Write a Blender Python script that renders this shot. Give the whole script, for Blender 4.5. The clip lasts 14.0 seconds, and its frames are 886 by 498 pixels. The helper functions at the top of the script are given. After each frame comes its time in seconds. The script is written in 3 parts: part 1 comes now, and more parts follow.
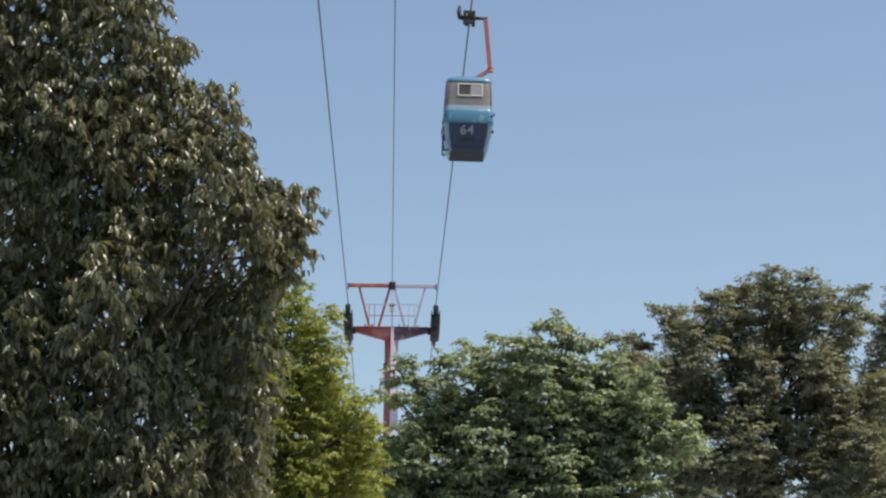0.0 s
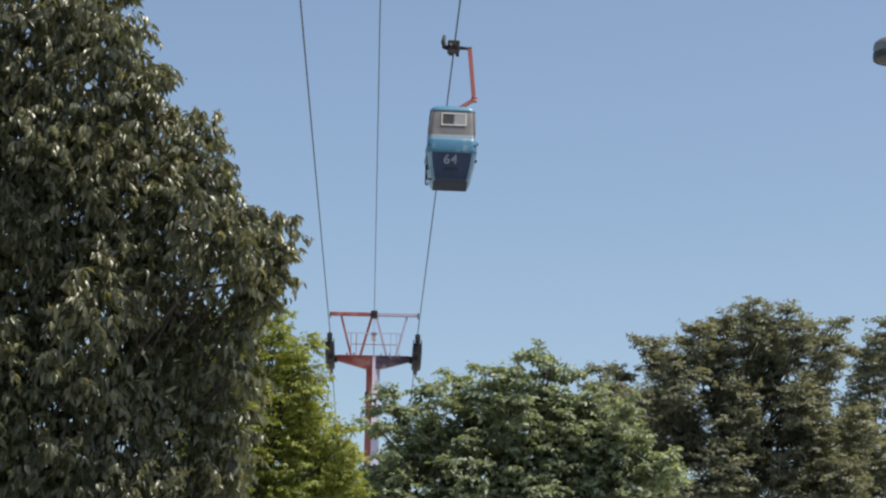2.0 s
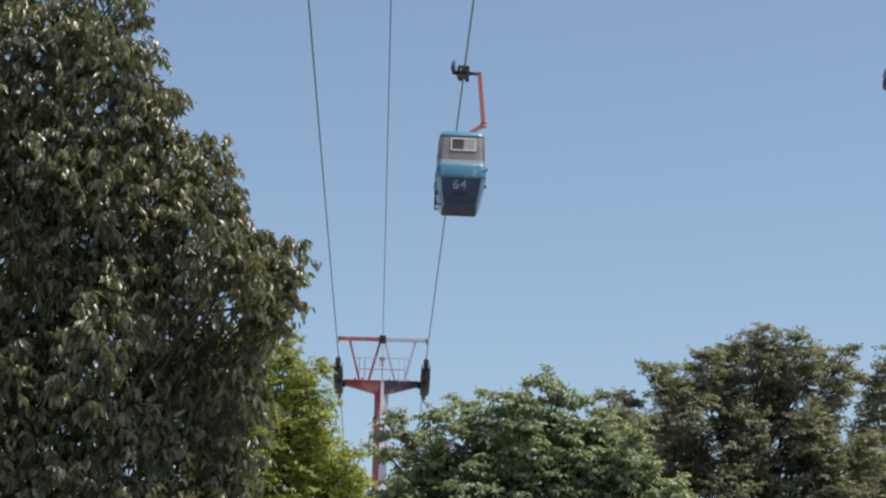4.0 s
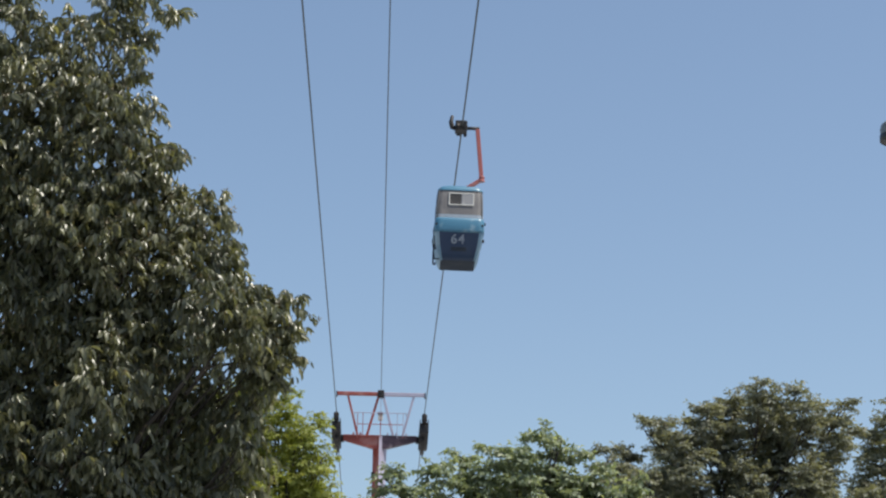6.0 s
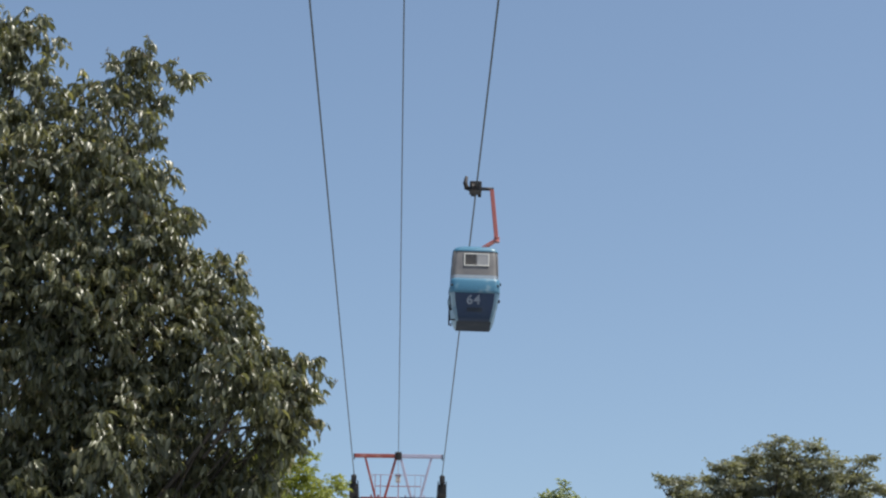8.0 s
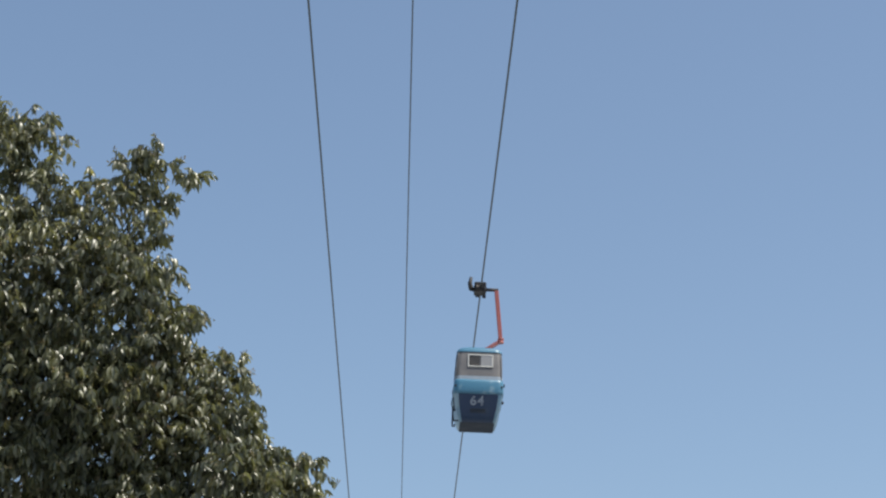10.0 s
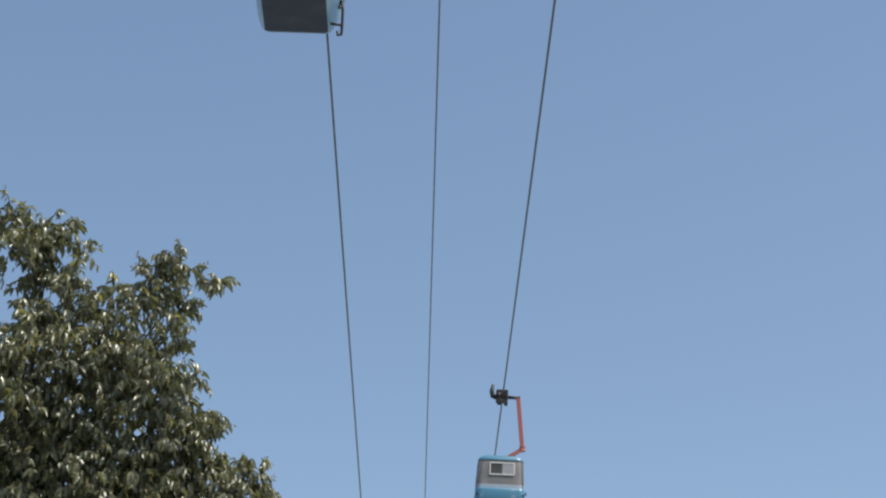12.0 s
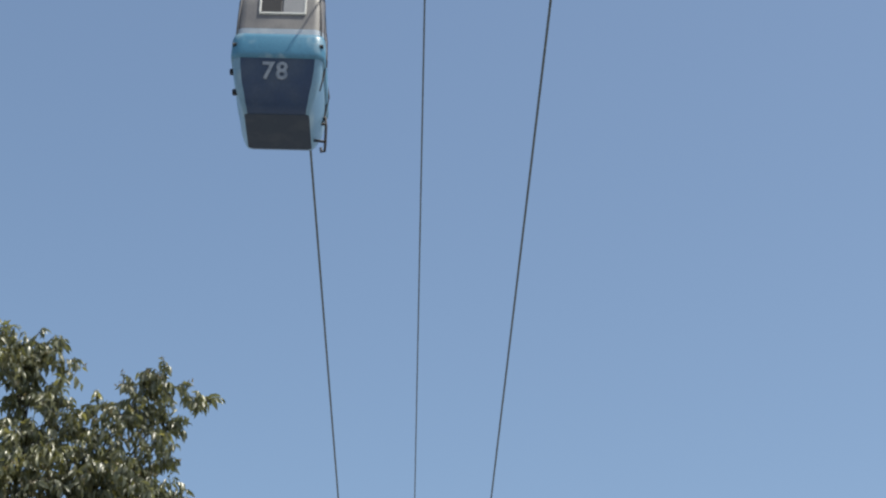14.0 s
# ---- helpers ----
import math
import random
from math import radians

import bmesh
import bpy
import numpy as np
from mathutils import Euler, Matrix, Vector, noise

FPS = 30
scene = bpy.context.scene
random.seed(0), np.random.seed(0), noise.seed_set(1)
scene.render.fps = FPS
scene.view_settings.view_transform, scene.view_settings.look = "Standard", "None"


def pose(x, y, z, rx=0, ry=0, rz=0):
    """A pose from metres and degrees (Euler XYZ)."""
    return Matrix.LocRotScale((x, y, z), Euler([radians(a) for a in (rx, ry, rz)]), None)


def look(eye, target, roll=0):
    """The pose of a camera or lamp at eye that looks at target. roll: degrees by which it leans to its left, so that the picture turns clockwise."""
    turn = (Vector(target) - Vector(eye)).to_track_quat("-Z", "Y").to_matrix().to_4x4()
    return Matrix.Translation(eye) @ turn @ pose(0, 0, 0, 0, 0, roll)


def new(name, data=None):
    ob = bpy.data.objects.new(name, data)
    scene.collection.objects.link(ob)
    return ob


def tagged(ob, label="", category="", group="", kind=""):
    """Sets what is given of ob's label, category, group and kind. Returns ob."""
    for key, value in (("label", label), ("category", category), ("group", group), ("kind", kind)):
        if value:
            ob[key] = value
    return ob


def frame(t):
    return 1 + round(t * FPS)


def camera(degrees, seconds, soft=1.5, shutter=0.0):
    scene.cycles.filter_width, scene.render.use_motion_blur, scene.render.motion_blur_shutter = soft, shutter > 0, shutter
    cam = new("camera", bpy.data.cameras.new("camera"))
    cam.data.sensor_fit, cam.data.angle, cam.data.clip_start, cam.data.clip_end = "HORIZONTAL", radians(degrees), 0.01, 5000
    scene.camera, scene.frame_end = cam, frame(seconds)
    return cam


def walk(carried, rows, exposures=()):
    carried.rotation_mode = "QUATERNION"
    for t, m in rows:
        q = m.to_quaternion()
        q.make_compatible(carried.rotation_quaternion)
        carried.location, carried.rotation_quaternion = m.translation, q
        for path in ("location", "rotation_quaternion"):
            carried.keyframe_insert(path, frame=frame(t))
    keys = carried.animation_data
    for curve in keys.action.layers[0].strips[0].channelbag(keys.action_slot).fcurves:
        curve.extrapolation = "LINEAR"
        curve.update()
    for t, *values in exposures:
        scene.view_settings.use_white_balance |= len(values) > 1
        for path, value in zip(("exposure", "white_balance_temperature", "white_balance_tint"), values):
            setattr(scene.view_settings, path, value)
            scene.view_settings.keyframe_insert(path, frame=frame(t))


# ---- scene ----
EYE = 1.6
cam = camera(23.0, 14.0, soft=2.3)
walk(cam, [
    (0.0, pose(0, 0, EYE, 102.605, -0.457, -1.422)),
    (0.5, pose(0, 0, EYE, 102.793, -0.781, -1.534)),
    (1.0, pose(0, 0, EYE, 103.070, -0.970, -1.553)),
    (1.5, pose(0, 0, EYE, 103.209, -0.992, -1.878)),
    (2.0, pose(0, 0, EYE, 103.381, -0.833, -1.981)),
    (2.5, pose(0, 0, EYE, 103.504, -0.844, -1.789)),
    (5.0, pose(0, 0, EYE, 104.724, -1.215, -1.902)),
    (5.5, pose(0, 0, EYE, 105.148, -1.059, -1.819)),
    (6.0, pose(0, 0, EYE, 105.476, -1.065, -1.845)),
    (6.5, pose(0, 0, EYE, 105.875, -0.781, -1.817)),
    (7.0, pose(0, 0, EYE, 106.255, -0.865, -1.877)),
    (7.5, pose(0, 0, EYE, 106.671, -0.554, -1.862)),
    (8.0, pose(0, 0, EYE, 107.069, -0.542, -1.269)),
    (8.2, pose(0, 0, EYE, 107.184, -0.587, -1.243)),
    (10.5, pose(0, 0, EYE, 110.384, -1.319, -1.267)),
    (11.0, pose(0, 0, EYE, 110.968, -1.555, -1.153)),
    (11.5, pose(0, 0, EYE, 111.916, -1.481, -0.884)),
    (12.0, pose(0, 0, EYE, 112.522, -1.626, -0.906)),
    (12.5, pose(0, 0, EYE, 113.315, -1.434, -1.049)),
    (13.0, pose(0, 0, EYE, 114.646, -1.304, -1.115)),
    (13.5, pose(0, 0, EYE, 114.911, -1.194, -1.066)),
    (14.0, pose(0, 0, EYE, 115.55, -0.95, -1.05)),
], exposures=[(0.0, 0.40, 7100, 8), (3.0, 0.39, 7050, 8), (6.5, 0.36, 6880, 7), (10.5, 0.37, 6900, 6), (14.0, 0.42, 6900, 5)])

# ---- world and sun ----
SUN_EL, SUN_AZ = radians(64), radians(113)      # azimuth from +Y towards +X
world = bpy.data.worlds.new("world")
scene.world = world
world.use_nodes = True
wn = world.node_tree
sky = wn.nodes.new("ShaderNodeTexSky")
sky.sky_type, sky.sun_disc = "NISHITA", False
sky.sun_elevation, sky.sun_rotation = SUN_EL, SUN_AZ
sky.air_density, sky.dust_density, sky.ozone_density = 0.95, 1.8, 2.6
wn.links.new(sky.outputs[0], wn.nodes["Background"].inputs[0])
wn.nodes["Background"].inputs[1].default_value = 0.125
sun_dir = Vector((math.sin(SUN_AZ) * math.cos(SUN_EL), math.cos(SUN_AZ) * math.cos(SUN_EL), math.sin(SUN_EL)))
sun = new("sun", bpy.data.lights.new("sun", "SUN"))
sun.data.energy, sun.data.angle, sun.data.color = 4.0, radians(0.5), (1.0, 0.96, 0.90)
sun.matrix_world = look(sun_dir * 100, (0, 0, 0))


# ---- materials ----
def material(name):
    m = bpy.data.materials.new(name)
    m.use_nodes = True
    return m, m.node_tree.nodes, m.node_tree.links, m.node_tree.nodes["Principled BSDF"]


def ramp(nodes, stops):
    r = nodes.new("ShaderNodeValToRGB")
    e = r.color_ramp.elements
    while len(e) < len(stops):
        e.new(0.5)
    for k, (p, c) in zip(e, stops):
        k.position, k.color = p, (*c, 1)
    return r


def paint(name, base, worn, rough=0.45, metal=0.0, scale=3.0, wear=0.62, bump=0.15, gloss=0.5):
    """Weathered paint: patches of a worn colour, fine grain and streaks."""
    m, n, l, b = material(name)
    co = n.new("ShaderNodeTexCoord")
    big, fine = n.new("ShaderNodeTexNoise"), n.new("ShaderNodeTexNoise")
    big.inputs["Scale"].default_value, big.inputs["Detail"].default_value = scale, 8
    fine.inputs["Scale"].default_value, fine.inputs["Detail"].default_value = scale * 14, 4
    for t in (big, fine):
        l.new(co.outputs["Object"], t.inputs["Vector"])
    r = ramp(n, [(wear - 0.12, base), (wear + 0.06, worn)])
    l.new(big.outputs[0], r.inputs[0])
    mix = n.new("ShaderNodeMixRGB")
    mix.blend_type, mix.inputs[0].default_value = "MULTIPLY", 0.35
    l.new(r.outputs[0], mix.inputs[1])
    l.new(fine.outputs[0], mix.inputs[2])
    l.new(mix.outputs[0], b.inputs["Base Color"])
    b.inputs["Roughness"].default_value, b.inputs["Metallic"].default_value = rough, metal
    b.inputs["Specular IOR Level"].default_value = gloss
    bp = n.new("ShaderNodeBump")
    bp.inputs["Strength"].default_value, bp.inputs["Distance"].default_value = bump, 0.01
    l.new(fine.outputs[0], bp.inputs["Height"])
    l.new(bp.outputs[0], b.inputs["Normal"])
    return m


def leaf_material(name, dark, mid, light, rough=0.4, through_light=0.25, back=(1.3, 1.2, 0.6), gloss=0.5):
    """Leaf: each leaf has its own tone, glossy face, some light passing through."""
    m, n, l, b = material(name)
    geo = n.new("ShaderNodeNewGeometry")
    co = n.new("ShaderNodeTexCoord")
    big = n.new("ShaderNodeTexNoise")
    big.inputs["Scale"].default_value, big.inputs["Detail"].default_value = 0.9, 3
    l.new(co.outputs["Object"], big.inputs["Vector"])
    add = n.new("ShaderNodeMath")
    add.operation, add.inputs[1].default_value = "MULTIPLY_ADD", 0.6
    l.new(geo.outputs["Random Per Island"], add.inputs[0])
    sub = n.new("ShaderNodeMath")
    sub.operation, sub.inputs[1].default_value, sub.inputs[2].default_value = "MULTIPLY_ADD", 0.9, -0.25
    l.new(big.outputs[0], sub.inputs[0])
    l.new(sub.outputs[0], add.inputs[2])
    r = ramp(n, [(0.1, dark), (0.55, mid), (0.98, light)])
    l.new(add.outputs[0], r.inputs[0])
    l.new(r.outputs[0], b.inputs["Base Color"])
    b.inputs["Roughness"].default_value, b.inputs["Specular IOR Level"].default_value = rough, gloss
    tr = n.new("ShaderNodeBsdfTranslucent")
    tint = n.new("ShaderNodeMixRGB")
    tint.blend_type, tint.inputs[0].default_value, tint.inputs[2].default_value = "MULTIPLY", 1, (*back, 1)
    l.new(r.outputs[0], tint.inputs[1])
    l.new(tint.outputs[0], tr.inputs[0])
    mx = n.new("ShaderNodeMixShader")
    mx.inputs[0].default_value = through_light
    l.new(b.outputs[0], mx.inputs[1])
    l.new(tr.outputs[0], mx.inputs[2])
    l.new(mx.outputs[0], n["Material Output"].inputs[0])
    return m


M_RED = paint("red_paint", (0.34, 0.07, 0.055), (0.45, 0.20, 0.18), 0.5, scale=1.6, wear=0.62)
M_PALE = paint("pale_pink_paint", (0.47, 0.45, 0.58), (0.44, 0.34, 0.42), 0.5, scale=1.4, wear=0.72)
M_MAROON = paint("maroon_paint", (0.075, 0.045, 0.07), (0.42, 0.33, 0.36), 0.5, scale=1.3, wear=0.64)
M_ARM = paint("orange_red_paint", (0.42, 0.12, 0.105), (0.5, 0.24, 0.22), 0.45, scale=2.5, wear=0.66)
M_STEEL = paint("dark_greased_steel", (0.018, 0.018, 0.022), (0.06, 0.05, 0.045), 0.55, 0.4, scale=5)
M_ROPE = paint("steel_rope", (0.06, 0.075, 0.075), (0.11, 0.12, 0.115), 0.5, 0.5, scale=8)
M_NAVY = paint("navy_paint", (0.030, 0.055, 0.115), (0.055, 0.08, 0.13), 0.4, scale=1.8, wear=0.66, gloss=0.3)
M_PAN = paint("grey_underside", (0.068, 0.080, 0.105), (0.10, 0.108, 0.125), 0.6, scale=3)
M_FLOOR = paint("dark_slate_underside", (0.050, 0.064, 0.09), (0.07, 0.082, 0.105), 0.85, scale=2.5, gloss=0.15)
M_BLUE = paint("sky_blue_paint", (0.065, 0.21, 0.33), (0.28, 0.40, 0.48), 0.38, scale=2.6, wear=0.68)
M_SIDE = paint("pale_blue_paint", (0.15, 0.28, 0.40), (0.26, 0.38, 0.47), 0.4, scale=2, wear=0.62)
M_HAZE = paint("scratched_grey_plastic", (0.15, 0.145, 0.15), (0.20, 0.19, 0.19), 0.5, scale=2.2, wear=0.56)
M_WHITE = paint("white_paint", (0.60, 0.60, 0.58), (0.42, 0.42, 0.40), 0.5, scale=6, wear=0.7)
M_SKY_GAP = paint("sky_gap_tone", (0.32, 0.38, 0.45), (0.42, 0.47, 0.52), 0.35, scale=4)
M_DIGIT = paint("grey_white_digits", (0.28, 0.32, 0.38), (0.17, 0.21, 0.28), 0.5, scale=9, wear=0.6)
M_PANE_D = paint("dark_open_pane", (0.06, 0.055, 0.05), (0.09, 0.08, 0.07), 0.2, scale=3)
M_PANE_W = paint("milky_pane", (0.30, 0.30, 0.31), (0.37, 0.37, 0.37), 0.25, scale=3)
M_LAMP = paint("grey_lamp_housing", (0.16, 0.18, 0.19), (0.22, 0.24, 0.25), 0.4, scale=8)
M_LAMP_D = paint("dark_lamp_rim", (0.03, 0.035, 0.04), (0.05, 0.05, 0.05), 0.5, scale=8)
M_BARK = paint("bark", (0.04, 0.033, 0.027), (0.075, 0.063, 0.052), 0.85, scale=5, wear=0.55, bump=0.8)
M_LEAF_A = leaf_material("glossy_dark_leaf", (0.084, 0.096, 0.064), (0.148, 0.160, 0.102), (0.31, 0.31, 0.185), 0.33, 0.50, gloss=0.85)
M_YOUNG = leaf_material("young_leaf", (0.14, 0.118, 0.078), (0.21, 0.175, 0.115), (0.29, 0.255, 0.165), 0.45, 0.40)
M_LEAF_B = leaf_material("yellow_green_leaf", (0.15, 0.19, 0.040), (0.275, 0.32, 0.072), (0.40, 0.415, 0.13), 0.5, 0.46)
M_LEAF_C = leaf_material("fresh_green_leaf", (0.132, 0.178, 0.116), (0.234, 0.29, 0.192), (0.365, 0.412, 0.28), 0.45, 0.48, gloss=0.8)
M_LEAF_D = leaf_material("olive_leaf", (0.126, 0.141, 0.108), (0.198, 0.214, 0.162), (0.265, 0.272, 0.20), 0.5, 0.46, gloss=0.8)





# ---- mesh helpers ----
def part(name, bm, mat, parent=None, label=""):
    me = bpy.data.meshes.new(name)
    bm.to_mesh(me)
    bm.free()
    for k in mat if isinstance(mat, (list, tuple)) else [mat]:
        me.materials.append(k)
    ob = new(name, me)
    ob.parent = parent
    return tagged(ob, label)


def box(bm, centre, size, m=None, bevel=0.0):
    made = bmesh.ops.create_cube(bm, size=1.0)["verts"]
    bmesh.ops.scale(bm, vec=size, verts=made)
    if bevel:
        edges = list({e for v in made for e in v.link_edges})
        made = bmesh.ops.bevel(bm, geom=edges, offset=bevel, segments=2, profile=0.5, affect="EDGES")["verts"]
    if m is not None:
        bmesh.ops.transform(bm, matrix=m, verts=made)
    bmesh.ops.translate(bm, vec=centre, verts=made)
    return bm


def tube(bm, points, radii, sides=8):
    """A tube through points, with its ends closed."""
    pts = [Vector(p) for p in points]
    radii = radii if isinstance(radii, (list, tuple)) else [radii] * len(pts)
    rings, side = [], None
    for i, p in enumerate(pts):
        d = (pts[min(i + 1, len(pts) - 1)] - pts[max(i - 1, 0)]).normalized()
        ref = Vector((0, 0, 1)) if abs(d.z) < 0.9 else Vector((1, 0, 0))
        side = (side - d * side.dot(d)).normalized() if side is not None else d.cross(ref).normalized()
        up = d.cross(side)
        rings.append([bm.verts.new(p + radii[i] * (math.cos(a) * side + math.sin(a) * up))
                      for a in (2 * math.pi * k / sides for k in range(sides))])
    for a, b in zip(rings, rings[1:]):
        for k in range(sides):
            bm.faces.new((a[k], a[(k + 1) % sides], b[(k + 1) % sides], b[k])).smooth = sides > 5
    bm.faces.new(rings[0][::-1])
    bm.faces.new(rings[-1])
    return bm


def bar(bm, a, b, w, h):
    """A square bar from a to b."""
    a, b = Vector(a), Vector(b)
    d = b - a
    m = d.to_track_quat("Z", "Y").to_matrix().to_4x4()
    return box(bm, (a + b) / 2, (w, h, d.length), m, min(w, h) * 0.12)


def disc(bm, centre, r, width, axis="X", sides=18, hub=0.35):
    """A grooved wheel about an axis."""
    prof = [(hub, -0.5), (0.93, -0.5), (1.0, -0.42), (0.86, -0.1), (0.86, 0.1), (1.0, 0.42), (0.93, 0.5), (hub, 0.5)]
    rings = []
    for k in range(sides):
        a = 2 * math.pi * k / sides
        ring = []
        for q, w in prof:
            v = (w * width, math.cos(a) * q * r, math.sin(a) * q * r)
            ring.append(bm.verts.new(Vector(v if axis == "X" else (v[1], v[2], v[0])) + Vector(centre)))
        rings.append(ring)
    for k in range(sides):
        a, b = rings[k], rings[(k + 1) % sides]
        for j in range(len(prof)):
            j2 = (j + 1) % len(prof)
            bm.faces.new((a[j], a[j2], b[j2], b[j]))
    return bm


def section(z, hx, hy, r, n=5):
    """A rounded rectangle at height z, starting at the front (-y) edge's left end."""
    out = []
    for cx, cy, a0 in ((-1, -1, 180), (1, -1, 270), (1, 1, 0), (-1, 1, 90)):
        arc = [radians(a0 + 90 * k / n) for k in range(n + 1)]
        out.append([Vector((cx * (hx - r) + r * math.cos(a), cy * (hy - r) + r * math.sin(a), z)) for a in arc])
    return out          # four corner arcs, counter-clockwise


def loft(bm, sections, which):
    """Skins over sections. which: 'front' or 'back' flat end, 'sides' the corners and flanks, or 'all'."""
    loops = []
    for s in sections:
        flat = [p for arc in s for p in arc]
        loops.append([bm.verts.new(p) for p in flat])
    n = len(sections[0][0])
    total = 4 * n
    for a, b in zip(loops, loops[1:]):
        for k in range(total):
            spot = {n - 1: "front", 3 * n - 1: "back"}.get(k, "sides")
            if which in ("all", spot):
                f = bm.faces.new((a[k], a[(k + 1) % total], b[(k + 1) % total], b[k]))
                f.smooth = True
    loose = [v for v in bm.verts if not v.link_faces]
    bmesh.ops.delete(bm, geom=loose, context="VERTS")
    return bm


def cap(bm, s, up):
    vs = [bm.verts.new(p) for arc in s for p in arc]
    bm.faces.new(vs if up else vs[::-1])
    return bm


def lettering(name, text, size, m, mat, parent):
    cu = bpy.data.curves.new(name, "FONT")
    cu.body, cu.size, cu.align_x, cu.align_y = text, size, "CENTER", "CENTER"
    cu.extrude, cu.bevel_depth, cu.space_character = 0.003, size * 0.025, 1.15
    tmp = new(name, cu)
    bpy.context.view_layer.update()
    me = bpy.data.meshes.new_from_object(tmp.evaluated_get(bpy.context.evaluated_depsgraph_get()))
    bpy.data.objects.remove(tmp)
    me.materials.clear()
    me.materials.append(mat)
    ob = new(name, me)
    ob.parent, ob.matrix_basis = parent, m
    return ob


def empty(name, m):
    ob = new(name)
    ob.matrix_basis = m
    return ob


# ---- ground ----
def ground():
    bm = bmesh.new()
    n = 40
    grid = [[bm.verts.new((x, y, 0)) for x in (math.copysign(abs(i) ** 3 / 8000 * 2500 + abs(i) * 2, i) for i in range(-20, 21))]
            for y in (math.copysign(abs(j) ** 3 / 8000 * 2500 + abs(j) * 2, j) for j in range(-20, 21))]
    for j in range(n):
        for i in range(n):
            bm.faces.new((grid[j][i], grid[j][i + 1], grid[j + 1][i + 1], grid[j + 1][i]))
    # never in view; its pale tone acts as a reflector filling undersides and foliage
    m = paint("pale_bounce_ground", (0.34, 0.34, 0.345), (0.25, 0.26, 0.24), 0.9, scale=0.25, wear=0.58, bump=0.6)
    tagged(part("ground", bm, m), "unseen park ground, pale concrete tone to bounce light, with darker patches", "ground", kind="structure")


ground()

# ---- ropeway ----
MAST_Y, XC, GAUGE = 99.0, -0.06, 4.0


def rope_z(y):
    u = y - 97.5
    if y > 101:
        return EYE + 19.02 - (y - 101) * 0.03 + 0.0002 * (y - 101) ** 2
    if y > 97.5:
        return EYE + 19.218 - 0.0163 * u ** 2
    return EYE + 19.218 + 0.01495 * u + 5.65e-5 * u * u


def guide_z(y):
    u = y - MAST_Y
    return EYE + 20.42 + (0.01495 * u + 4.3e-5 * u * u if u < 0 else -0.02 * u)


def rope(label, x, zf, r):
    bm = bmesh.new()
    ys = list(range(-40, 97, 4)) + [97, 97.5, 98, 98.5, 99, 99.5, 100, 100.5, 101, 102] + list(range(106, 240, 8))
    tube(bm, [(x, y, zf(y)) for y in ys], r, 8)
    tagged(part("ropeway_cable", bm, M_ROPE), label, "cable", "ropeway cables")


rope("dark steel haul rope running over the pylon sheaves", XC - GAUGE / 2, rope_z, 0.021)
rope("dark steel haul rope carrying the blue gondola", XC + GAUGE / 2, rope_z, 0.021)
rope("thin grey signal cable over the pylon's top beam", XC, guide_z, 0.015)


